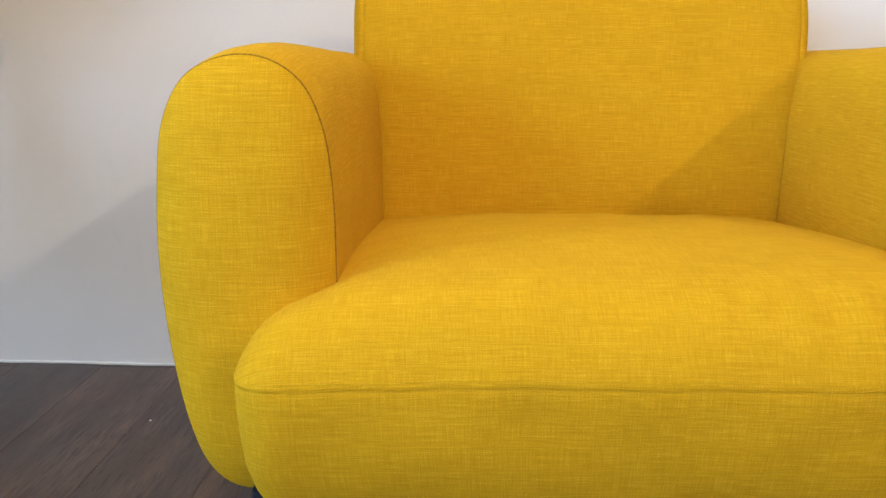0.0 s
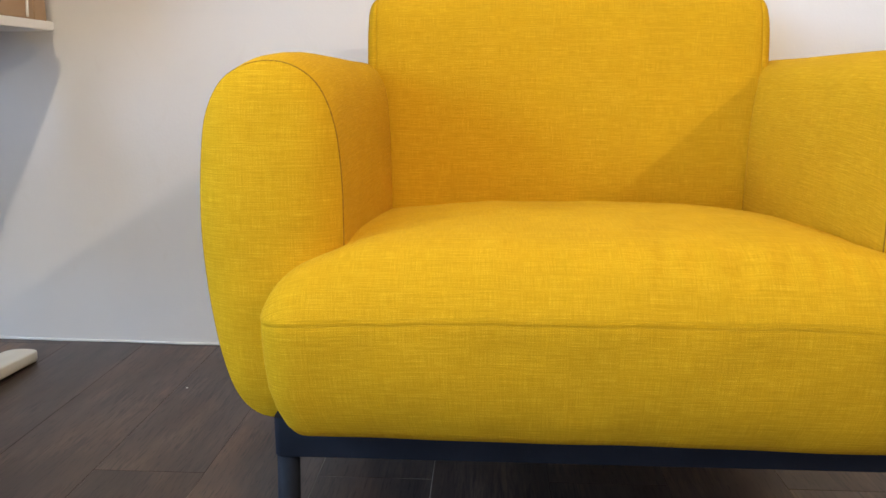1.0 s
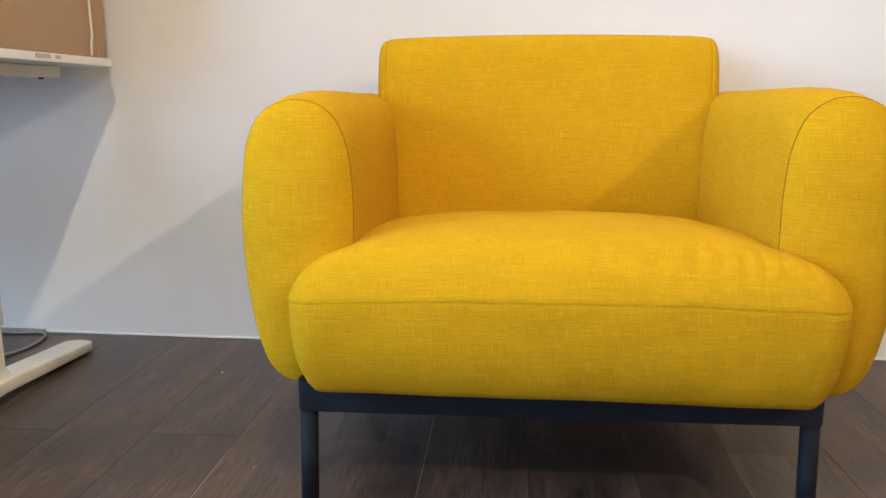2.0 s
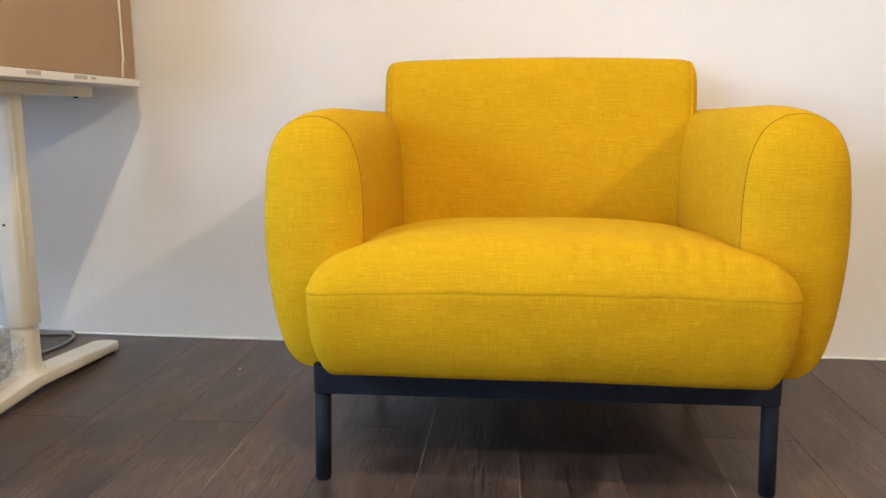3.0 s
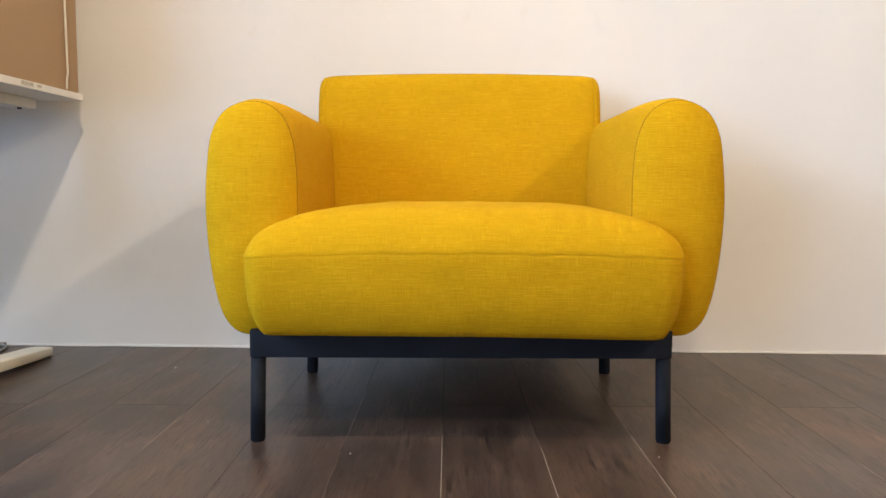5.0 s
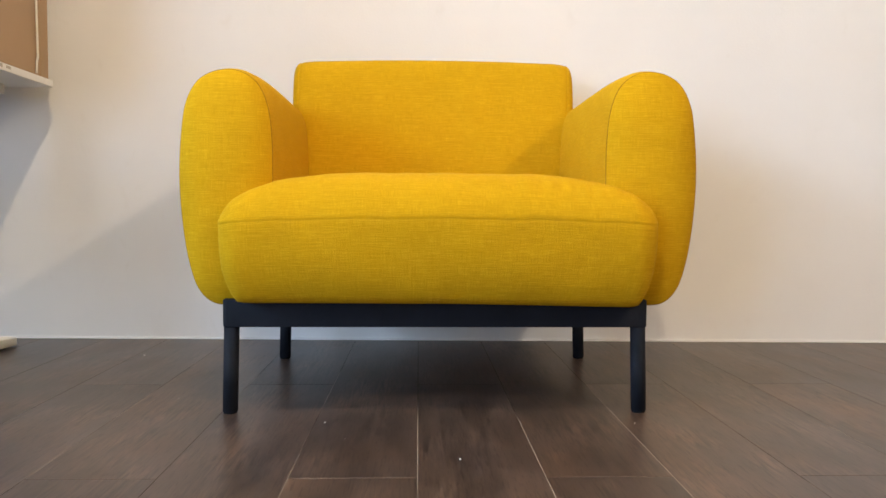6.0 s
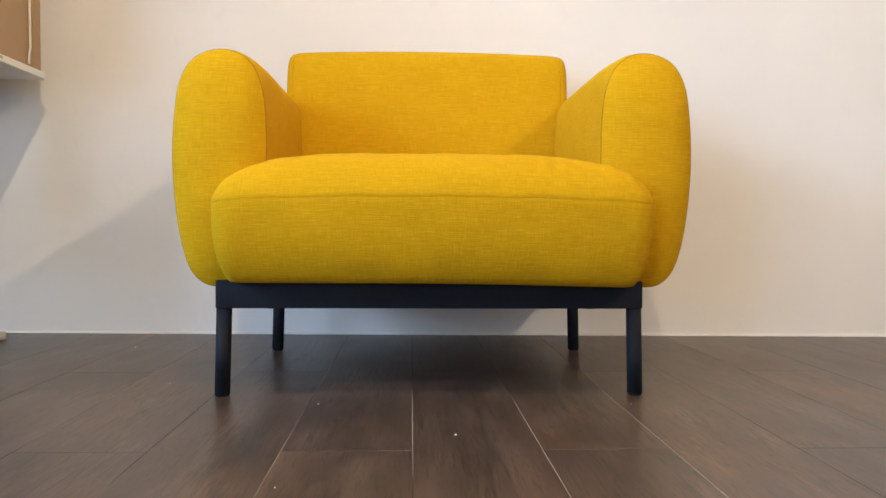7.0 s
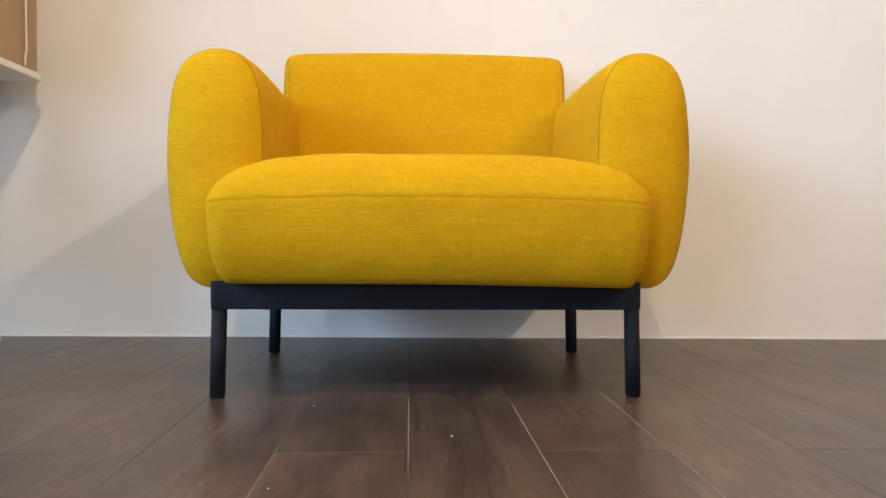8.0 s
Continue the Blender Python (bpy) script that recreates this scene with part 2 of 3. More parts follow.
def loft(name, rings, uvs, cap=(True, True), flip=False):
    """Closed rings of equal count joined into a skin; uvs[i] has one more entry than ring i."""
    n = len(rings[0])
    verts = [tuple(map(float, v)) for r in rings for v in r]
    faces, luv = [], []
    for i in range(len(rings) - 1):
        for j in range(n):
            k = (j + 1) % n
            f = [(i, j, j), (i, k, j + 1), (i + 1, k, j + 1), (i + 1, j, j)]
            if flip:
                f.reverse()
            faces.append([a * n + b for a, b, _ in f])
            luv += [uvs[a][c] for a, _, c in f]
    for use, i in zip(cap, (0, len(rings) - 1)):
        if use:
            order = list(range(n))
            if (i == 0) != flip:
                order.reverse()
            faces.append([i * n + j for j in order])
            luv += [uvs[i][j] for j in order]
    me = bpy.data.meshes.new(name)
    me.from_pydata(verts, [], faces)
    layer = me.uv_layers.new(name="metres")
    layer.data.foreach_set("uv", np.array(luv, float).ravel())
    return smooth(me)


def tube(name, pts, radius, closed=False, sides=8):
    """A round cord along points, as a mesh."""
    p = np.array(pts, float)
    n = len(p)
    tang = np.roll(p, -1, 0) - np.roll(p, 1, 0) if closed else np.gradient(p, axis=0)
    tang /= np.linalg.norm(tang, axis=1)[:, None]
    ref = Vector((0.31, 0.17, 0.93))
    verts, faces = [], []
    for c, t in zip(p, tang):
        t = Vector(t)
        ref = (ref - t * ref.dot(t)).normalized()
        side = t.cross(ref)
        for k in range(sides):
            a = 2 * math.pi * k / sides
            verts.append(tuple(Vector(c) + (ref * math.cos(a) + side * math.sin(a)) * radius))
    for i in range(n if closed else n - 1):
        for k in range(sides):
            faces.append([i * sides + k, i * sides + (k + 1) % sides, (i + 1) % n * sides + (k + 1) % sides, (i + 1) % n * sides + k])
    if not closed:
        faces += [list(range(sides))[::-1], [(n - 1) * sides + k for k in range(sides)]]
    me = bpy.data.meshes.new(name)
    me.from_pydata(verts, [], faces)
    return smooth(me)


def ring_arc(r):
    q = np.vstack([r, r[:1]])
    return np.concatenate([[0], np.cumsum(np.linalg.norm(np.diff(q, axis=0), axis=1))])


# ---- room ----
def wall_y(x):
    return 0.842 - 0.032 * x


WEST, EAST, SOUTH = -3.6, 6.1, -4.3
TILT_BACK = math.degrees(math.atan(-0.032))
north = part("wall_north", box(-4.2, 6.6, 0, 0.15, -0.03, CEILING_Z), WALL)
north.matrix_world = pose(0, wall_y(0), 0, 0, 0, TILT_BACK)
tagged(north, "white painted plaster wall with faint scuffs and unevenness", "wall", kind="structure")
tagged(part("wall_east", box(EAST, EAST + 0.15, SOUTH, 1.1, -0.03, CEILING_Z), BEIGE), "plain beige painted plaster wall", "wall", kind="structure")


def wall_with_hole(a0, a1, h0, h1, z0, z1, make):
    """A wall from a0 to a1 with one rectangular opening; make turns (from, to, z0, z1) into a box."""
    bm = bmesh.new()
    for b in ((a0, h0, -0.03, CEILING_Z), (h1, a1, -0.03, CEILING_Z), (h0, h1, -0.03, z0), (h0, h1, z1, CEILING_Z)):
        piece = make(*b)
        me = bpy.data.meshes.new("piece")
        piece.to_mesh(me)
        piece.free()
        bm.from_mesh(me)
        bpy.data.meshes.remove(me)
    return bm


DX0, DX1, DZ0, DZ1 = -3.48, -1.92, 0.02, 2.10
VY0, VY1, VZ0, VZ1 = -2.25, -0.65, 1.10, 2.25
south = wall_with_hole(WEST, EAST, DX0, DX1, DZ0, DZ1, lambda a, b, c, d: box(a, b, SOUTH - 0.15, SOUTH, c, d))
tagged(part("wall_south", south, BEIGE), "plain beige painted plaster wall with a door opening", "wall", kind="structure")
west = wall_with_hole(SOUTH - 0.15, 1.1, VY0, VY1, VZ0, VZ1, lambda a, b, c, d: box(WEST - 0.15, WEST, a, b, c, d))
tagged(part("wall_west", west, BEIGE), "plain beige painted plaster wall with a window opening", "wall", kind="structure")
# added out of view: keeps door daylight off the low wall and floor by the desk
tagged(part("daylight_blocker", box(WEST, -1.08, -0.17, -0.07, -0.03, 0.50), BEIGE), "unseen low beige slab added to block daylight from the lower wall", "wall", kind="structure")
tagged(part("ceiling", box(WEST - 0.15, EAST + 0.15, SOUTH - 0.15, 1.1, CEILING_Z, CEILING_Z + 0.12), CEILING), "flat white painted ceiling", "ceiling", kind="structure")
bead_pts = [(x, wall_y(x) - 0.002 + 0.0012 * math.sin(x * 23) + 0.0008 * math.sin(x * 61 + 1), 0.002) for x in np.linspace(WEST, EAST, 240)]
tagged(part("trim", tube("trim", bead_pts, 0.0033, sides=8), WALL), "thin uneven white bead where wall meets floor", "trim", kind="structure")


# ---- armchair ----
SEAT_N = 9.0


def rounded_outline(a, y0, y1, count, r=0.050):
    """A rectangle with slightly bowed sides and round corners, from the middle of its front edge."""
    pts = []
    for cx, cy, a0 in ((a - r, y0 + r, -90), (a - r, y1 - r, 0), (-a + r, y1 - r, 90), (-a + r, y0 + r, 180)):
        for k in range(25):
            t = radians(a0 + 90 * k / 24)
            pts.append((cx + r * math.cos(t), cy + r * math.sin(t)))
    pts = np.array([(0.0, y0)] + pts)
    q = even(pts, count * 6)
    q[:, 1] -= np.where(q[:, 1] < y0 + r, 0.006 * (1 - np.clip(np.abs(q[:, 0]) / a, 0, 1) ** 2), 0)
    return even(q, count)


def seam_z(x):
    return 0.377 - 0.012 * abs(x / 0.40) ** 3 + 0.0006 * math.sin(x * 37 + 1) + 0.0004 * math.sin(x * 83)


def ripple(x, z):
    return 0.0010 * np.sin(x * 19 + z * 30) + 0.0006 * np.sin(x * 43 - z * 55)


def seat_meshes():
    """The seat cushion: a rounded border with a crowned top, split at the piped seam."""
    count = 440
    back_y, yc, a, half = 0.62, 0.261, 0.400, 0.359
    levels = [(0.2160, 0.348, -0.030), (0.2150, 0.366, -0.050), (0.2175, 0.3725, -0.0585), (0.229, 0.3795, -0.068), (0.252, 0.389, -0.079), (0.28, 0.3965, -0.088),
              (0.31, 0.401, -0.093), (0.34, 0.402, -0.0962), (0.358, 0.4018, -0.0972), (0.3656, 0.4016, -0.0970), (0.3664, 0.40135, -0.09675), (0.3671, 0.4016, -0.0970), (0.3686, 0.40195, -0.09735), (0.3716, 0.4019, -0.0973), (0.3731, 0.4014, -0.0968), (0.3742, 0.4011, -0.0965)]
    rings, uvs = [], []
    arc = ring_arc(rounded_outline(0.40, -0.096, back_y, count))
    for z, w, f in levels:
        k = (z - 0.2125) / 0.16
        e = rounded_outline(w, f, back_y, count, 0.022 + 0.028 * min(1.0, max(0.0, k * 1.6)))
        zz = np.array([z + k * (seam_z(x) - 0.374) for x in e[:, 0]])
        zz = zz - 0.007 * np.clip((e[:, 0] + 0.05) / 0.40, 0, 1) ** 1.5 * max(0.0, 1 - max(k, 0.0) / 0.5)
        rings.append(np.stack([e[:, 0], e[:, 1] + ripple(e[:, 0], z), zz], 1))
        uvs.append([(s, z + 1.0) for s in arc])
    border = loft("border", rings, uvs, (True, False))
    rings, uvs = [], []
    e = rounded_outline(0.4014, -0.0970, back_y, count)
    tx, ty = np.abs(e[:, 0] / a) ** SEAT_N, np.abs((e[:, 1] - yc) / half) ** SEAT_N
    wy = ty / (tx + ty)
    for i, rho in enumerate((1.0, 0.9985, 0.997, 0.994, 0.990, 0.985, 0.978, 0.970, 0.960, 0.948, 0.934, 0.918, 0.90, 0.88, 0.855, 0.825, 0.79, 0.745, 0.69, 0.62, 0.54, 0.45, 0.35, 0.25, 0.14, 0.05)):
        x, y = e[:, 0] * rho, yc + (e[:, 1] - yc) * rho
        over = np.interp((1 - rho) * half, (0, 0.004, 0.010, 0.020, 0.040, 0.063, 0.10, 0.18, 0.36), (0, 0.15, 0.32, 0.52, 0.75, 0.88, 0.955, 0.995, 1))
        along = np.interp((1 - rho) * a, (0, 0.004, 0.010, 0.018, 0.028, 0.041, 0.057, 0.073, 0.095, 0.15, 0.25, 0.40), (0, 0.13, 0.27, 0.385, 0.465, 0.53, 0.575, 0.62, 0.70, 0.88, 0.98, 1))
        rise = wy * over + (1 - wy) * along if i else np.zeros(count)
        drop = np.clip((y - 0.12) / 0.43, 0, 1) ** 1.5 * 0.058
        sag = 0.0010 * np.sin(x * 21 + 3) * np.sin(y * 17) + (0.0006 + 0.0016 * np.clip((x + 0.05) / 0.2, 0, 1)) * np.sin(x * 175 + 2.5 * np.sin(x * 23)) * np.exp(-((y + 0.066) / 0.028) ** 2)
        z = np.array([seam_z(v) for v in x]) + 0.081 * rise - drop * np.clip(rise, 0, 1) + sag * np.clip(rise * 3, 0, 1)
        y = y + ripple(x, 0.3742) * max(0.0, (rho - 0.85) / 0.15)
        rings.append(np.stack([x, y, z], 1))
        uvs.append([(q[0], q[1] + q[2]) for q in np.vstack([rings[-1], rings[-1][:1]])])
    top = loft("top_cover", rings, uvs, (False, True))
    e = rounded_outline(0.4008, -0.0964, back_y, 400)
    welt = tube("stitch_line", [(x, y + float(ripple(x, 0.3742)), seam_z(x) - 0.0003) for x, y in e], 0.00035, True, 6)
    lower = tube("second_stitch_line", [(x, y + float(ripple(x, 0.3645)), seam_z(x) - 0.0078) for x, y in rounded_outline(0.4013, -0.0967, back_y, 400)], 0.0003, True, 5)
    return border, top, welt, lower


ARM_PROFILE = [(0.400, 0.6465), (0.433, 0.6395), (0.4595, 0.620), (0.478, 0.582), (0.4860, 0.530), (0.4900, 0.470), (0.4895, 0.415), (0.4835, 0.345), (0.4725, 0.281), (0.456, 0.234),
               (0.430, 0.209), (0.395, 0.205), (0.355, 0.215), (0.325, 0.260), (0.318, 0.340), (0.317, 0.440), (0.3175, 0.510), (0.324, 0.572), (0.341, 0.6165), (0.368, 0.6395)]


# towards the back the inner shoulder grows squarer
ARM_REAR = ARM_PROFILE[:12] + [(0.355, 0.215), (0.327, 0.260), (0.3215, 0.340), (0.3220, 0.440), (0.3235, 0.530), (0.3285, 0.597), (0.3400, 0.630), (0.3640, 0.650)]
ARM_REAR[0] = (0.400, 0.659)
ARM_REAR[1] = (0.435, 0.651)
ARM_REAR[2] = (0.4605, 0.627)


def arm_meshes(side):
    """An upholstered arm: a long rounded body behind a padded front panel with a seam round it."""
    prof, rear = curve_points(ARM_PROFILE, 120), curve_points(ARM_REAR, 120)
    mid = np.array([0.405, 0.43])
    arc = ring_arc(prof)

    def ring(y, s, lift=0.0, extra=None):
        k = min(1.0, max(0.0, (y - 0.025) / 0.23))
        q = mid + (prof + (rear - prof) * k * (2 - k) - mid) * s
        lift += 0.003 if side > 0 else 0.0
        q[:, 1] += lift * np.clip((q[:, 1] - 0.4) / 0.26, 0, 1)
        tuck = min(1.0, max(0.0, (y - 0.547) / 0.008)) * 0.015
        q[:, 0] += tuck * np.clip((0.385 - q[:, 0]) / 0.05, 0, 1) * np.clip((0.645 - q[:, 1]) / 0.05, 0, 1)
        yy = np.full(len(q), y) if extra is None else y + extra
        return np.stack([side * q[:, 0] + 0.0025, yy, q[:, 1]], 1)

    stations = [(0.024, 0.975, 0), (0.0205, 0.995, 0), (0.024, 1.002, 0.001), (0.037, 1.003, 0.003), (0.06, 1.004, 0.0045), (0.12, 1.004, 0.004), (0.18, 1.004, 0.003), (0.25, 1.003, 0.002), (0.4, 1.002, 0.001), (0.5, 1.0, 0), (0.538, 1.0, 0), (0.5465, 1.0, 0),
                (0.5485, 1.0, 0), (0.5555, 1.0, 0), (0.59, 1.0, 0), (0.66, 1.0, 0), (0.72, 0.985, 0), (0.75, 0.95, 0), (0.765, 0.88, 0), (0.77, 0.7, 0)]
    body = loft("body", [ring(*s) for s in stations], [[(s[0], a) for a in arc] for s in stations], (False, True), side < 0)
    rings, uvs = [], []
    for s in (0.04, 0.2, 0.36, 0.5, 0.62, 0.72, 0.8, 0.86, 0.91, 0.945, 0.97, 0.986, 0.996, 0.998, 0.985):
        y = 0.018 - 0.012 * (1 - min(s, 1) ** 7) - 0.022 * (1 - s ** 2.4)
        if len(rings) == 14:
            y = 0.023
        rings.append(ring(y, s))
        uvs.append([(q[0], q[2]) for q in np.vstack([rings[-1], rings[-1][:1]])])
    panel = loft("front_panel", rings, uvs, (True, False), side < 0)
    seam = tube("seam", ring(0.0195, 1.0), 0.0010, True, 6)
    return body, panel, seam


BACK_PROFILE = [(0.556, 0.27), (0.557, 0.36), (0.563, 0.47), (0.574, 0.60), (0.586, 0.70), (0.597, 0.745), (0.614, 0.768), (0.640, 0.777), (0.680, 0.776), (0.718, 0.765),
                (0.742, 0.735), (0.754, 0.66), (0.762, 0.50), (0.758, 0.36), (0.745, 0.27), (0.65, 0.255)]


def back_meshes():
    prof = curve_points(BACK_PROFILE, 120)
    arc = ring_arc(prof)
    mid = np.array([0.66, 0.52])

    def ring(x, inset):
        k = 1 - (x / 0.37) ** 2
        q = prof - mid
        q = np.sign(q) * np.maximum(np.abs(q) - inset * np.abs(q) / (np.abs(q) + 0.02), 0) + mid
        q[:, 1] += 0.0078 * k * np.clip((q[:, 1] - 0.6) / 0.17, 0, 1)
        q[:, 0] -= 0.006 * k * np.clip((0.66 - q[:, 0]) / 0.1, 0, 1)
        return np.stack([np.full(len(q), x), q[:, 0], q[:, 1]], 1)

    xs = [-0.3505, -0.349, -0.346, -0.338, -0.32, -0.28, -0.22, -0.15, -0.07, 0, 0.07, 0.15, 0.22, 0.28, 0.32, 0.338, 0.346, 0.349, 0.3505]
    ins = [0.0055, 0.0036, 0.0022, 0.001] + [0] * 11 + [0.001, 0.0022, 0.0036, 0.0055]
    front = loft("back_cover", [ring(x, i) for x, i in zip(xs, ins)], [[(x, a) for a in arc] for x in xs], (False, False), True)
    sides, seams = [], []
    for s in (-1, 1):
        st = [(0.3498, 0.0055), (0.3507, 0.0036), (0.353, 0.0030), (0.358, 0.006), (0.363, 0.011), (0.367, 0.019), (0.3695, 0.032), (0.3705, 0.06), (0.371, 0.10)]
        rs = [ring(s * x, i) for x, i in st]
        sides.append(loft("side_panel", rs, [[(q[1], q[2]) for q in np.vstack([r, r[:1]])] for r in rs], (False, True), s > 0))
        seams.append(tube("seam", ring(s * 0.3505, 0.0044), 0.0007, True, 6))
    return front, sides, seams


def frame_tube():
    """A rectangular ring of flat steel tube with rounded corners."""
    def outline(h, y0, y1, r):
        pts = []
        for cx, cy, a0 in ((h - r, y0 + r, -90), (h - r, y1 - r, 0), (-h + r, y1 - r, 90), (-h + r, y0 + r, 180)):
            for k in range(9):
                t = radians(a0 + 90 * k / 8)
                pts.append((cx + r * math.cos(t) - 0.004, cy + r * math.sin(t)))
        return pts
    rings = [[(x, y, z) for x, y in outline(0.3995 - i, -0.0125 + i, 0.572 - i, max(0.010 - i, 0.002))] for i, z in
             ((0.022, 0.2165), (0.0015, 0.2165), (0.0004, 0.216), (0.0, 0.2145), (0.0, 0.1675), (0.0004, 0.1660), (0.0015, 0.1654), (0.022, 0.1654), (0.022, 0.2165))]
    me = loft("base_frame", rings, [[(0, 0)] * 37] * len(rings), (False, False), True)
    me.set_sharp_from_angle(angle=radians(50))
    return me


def armchair():
    chair = thing("armchair", "mustard yellow woven fabric armchair with rounded arms on black steel legs", "armchair", (0.005, 0, 0))
    border, top, welt, lower = seat_meshes()
    for me in (border, top, welt, lower):
        me.transform(Matrix.Diagonal((0.9935, 1.0, 1.0, 1.0)))
    seat = part("seat", border, FABRIC, chair, "mustard woven seat border under a flat seam")
    part("seat_top", top, FABRIC, seat)
    part("stitching", welt, SOFT_SEAM, seat)
    part("stitching", lower, SOFT_SEAM, seat)
    for s in (-1, 1):
        body, panel, seam = arm_meshes(s)
        arm = part("arm", body, FABRIC, chair)
        part("front_panel", panel, FABRIC, arm)
        part("seam", seam, SEAM, arm)
    front, sides, seams = back_meshes()
    back = part("backrest", front, FABRIC, chair)
    for me in sides:
        part("side_panel", me, FABRIC, back)
    for me in seams:
        part("seam", me, SOFT_SEAM, back)
    # steel base: front and back rails between the side rails
    part("base_frame", frame_tube(), STEEL, chair, "black powder-coated steel base frame")
    part("underside", box(-0.38, 0.372, 0.0105, 0.549, 0.185, 0.206), LINING, chair, "black lining cloth under the seat")
    for x in (-0.30, 0.30):
        part("bracket", box(x - 0.009, x + 0.009, 0.006, 0.05, 0.1630, 0.186, 0.001), STEEL, chair)
    for sx in (-1, 1):
        for y in (0.004, 0.556):
            leg = part("leg", cylinder(0.0143, 0.003, 0.166, 36, 0.0012, (sx * 0.004, 0)), STEEL, chair)
            leg.location = (sx * 0.385 - 0.004, y, 0) if y < 0.1 else (sx * 0.3785 - 0.001, y, 0)
            foot = part("glide", cylinder(0.0128, 0.0, 0.0040, 24, 0.0006), GLIDE, leg)
            foot.location = (sx * 0.004, 0, 0)
    return chair


armchair()


# ---- desk corner ----
def desk():
    d = thing("desk", "white height-adjustable desk with a scuffed edge and T-shaped foot", "desk", (-1.065, 0, 0))
    top = part("tabletop", tabletop(-1.40, 0.0, -0.023, 0.797, 0.7275, 0.746), LAMINATE, d, "white laminate top with chipped edge")
    for y0, y1, z0, z1 in ((0.281, 0.331, 0.735, 0.744), (0.462, 0.517, 0.734, 0.743), (0.536, 0.557, 0.735, 0.742)):
        part("chip", box(-0.001, 0.0012, y0, y1, z0, z1, 0.0004), SCUFFED, top)
    for x in (-0.14, -1.26):
        beam = part("side_beam", box(x - 0.03, x + 0.03, 0.125, 0.740, 0.699, 0.727, 0.003), LAMINATE, d)
        part("screw_cap", moved(cylinder(0.006, 0, 0.004, 16), pose(x + 0.01, 0.688, 0.695)), GLIDE, beam)
        up = part("column", square_post([(0.0300, 0.1655), (0.0316, 0.1655), (0.0320, 0.1668), (0.0320, 0.6985)]), WHITE_STEEL, d, "white telescopic leg with yellowed tape")
        up.location = (x + 0.008, 0.392, 0)
        low = part("lower_column", square_post([(0.0370, 0.040), (0.0350, 0.0495), (0.0305, 0.056), (0.0278, 0.065), (0.0268, 0.080), (0.0265, 0.1665)]), WHITE_STEEL, d)
        low.location = (x + 0.008, 0.392, 0)
        foot = part("foot", desk_foot(x + 0.020), WHITE_STEEL, d)
        for y in (0.085, 0.700):
            part("glide", moved(cylinder(0.016, 0.0, 0.009, 20), pose(x + 0.020, y, 0)), GLIDE, foot)
        if x > -0.5:
            part("tape", box(0.0205, 0.0328, -0.0235, -0.004, 0.31, 0.52, 0.003), TAPE, up)
            part("tape", box(0.0185, 0.0332, -0.0250, -0.008, 0.515, 0.688, 0.003), TAPE, up)
            part("screw", moved(cylinder(0.003, 0, 0.002, 12), pose(-0.004, -0.0325, 0.405, 90)), GLIDE, up)
    part("cross_beam", box(-1.225, -0.175, 0.367, 0.417, 0.699, 0.727, 0.003), LAMINATE, d)
    return d


def tabletop(x0, x1, y0, y1, z0, z1):
    """A board with rounded corners and a softened rim."""
    bm = box(x0, x1, y0, y1, z0, z1)
    edges = [e for e in bm.edges if abs(e.verts[0].co.z - e.verts[1].co.z) > 1e-4]
    bmesh.ops.bevel(bm, geom=edges, offset=0.016, segments=6, affect="EDGES", profile=0.5)
    rims = [e for e in bm.edges if abs(e.verts[0].co.z - e.verts[1].co.z) < 1e-5 and any(abs(f.normal.z) > 0.9 for f in e.link_faces)]
    bmesh.ops.bevel(bm, geom=rims, offset=0.0012, segments=2, affect="EDGES")
    return bm


def square_post(levels):
    """A square tube with generous rounded corners, from (half width, height) pairs."""
    def outline(h):
        r, pts = h * 0.62, []
        for cx, cy, a0 in ((h - r, h - r, 0), (-h + r, h - r, 90), (-h + r, -h + r, 180), (h - r, -h + r, 270)):
            for k in range(9):
                t = radians(a0 + 90 * k / 8)
                pts.append((cx + r * math.cos(t), cy + r * math.sin(t)))
        return pts
    me = loft("post", [[(x, y, z) for x, y in outline(h)] for h, z in levels], [[(0, 0)] * 37] * len(levels))
    me.set_sharp_from_angle(angle=radians(35))
    return me


def desk_foot(x):
    """A long floor foot: rounded ends, flat sides and a top that falls towards the tips."""
    w, y0, y1 = 0.037, 0.055, 0.745
    outline = []
    for k in range(13):
        a = math.pi * k / 12
        outline.append((w * math.cos(a), y1 - 0.022 + 0.022 * math.sin(a) ** 0.8))
    for k in range(13):
        a = math.pi + math.pi * k / 12
        outline.append((w * math.cos(a), y0 + 0.022 + 0.022 * -abs(math.sin(a)) ** 0.8))
    pts = even(np.array(outline), 96)

    def reach(y):
        return min(1.0, abs(y - 0.37) / 0.365)

    rings = []
    for s, f in ((0.9, 0.0), (0.98, 0.0), (1.0, 0.08), (1.0, 0.86), (0.97, 0.96), (0.90, 1.0), (0.5, 1.03), (0.1, 1.04)):
        ring = []
        for px, py in pts:
            t = reach(py)
            under, over = 0.004 + 0.0185 * (1 - t), 0.026 + 0.024 * (1 - t ** 1.1)
            ring.append((x + px * s, 0.40 + (py - 0.40) * (1 - (1 - s) * 0.1), under + (over - under) * f))
        rings.append(ring)
    arc = [(0.0, 0.0)] * 97
    return loft("foot", rings, [arc] * len(rings))


desk()

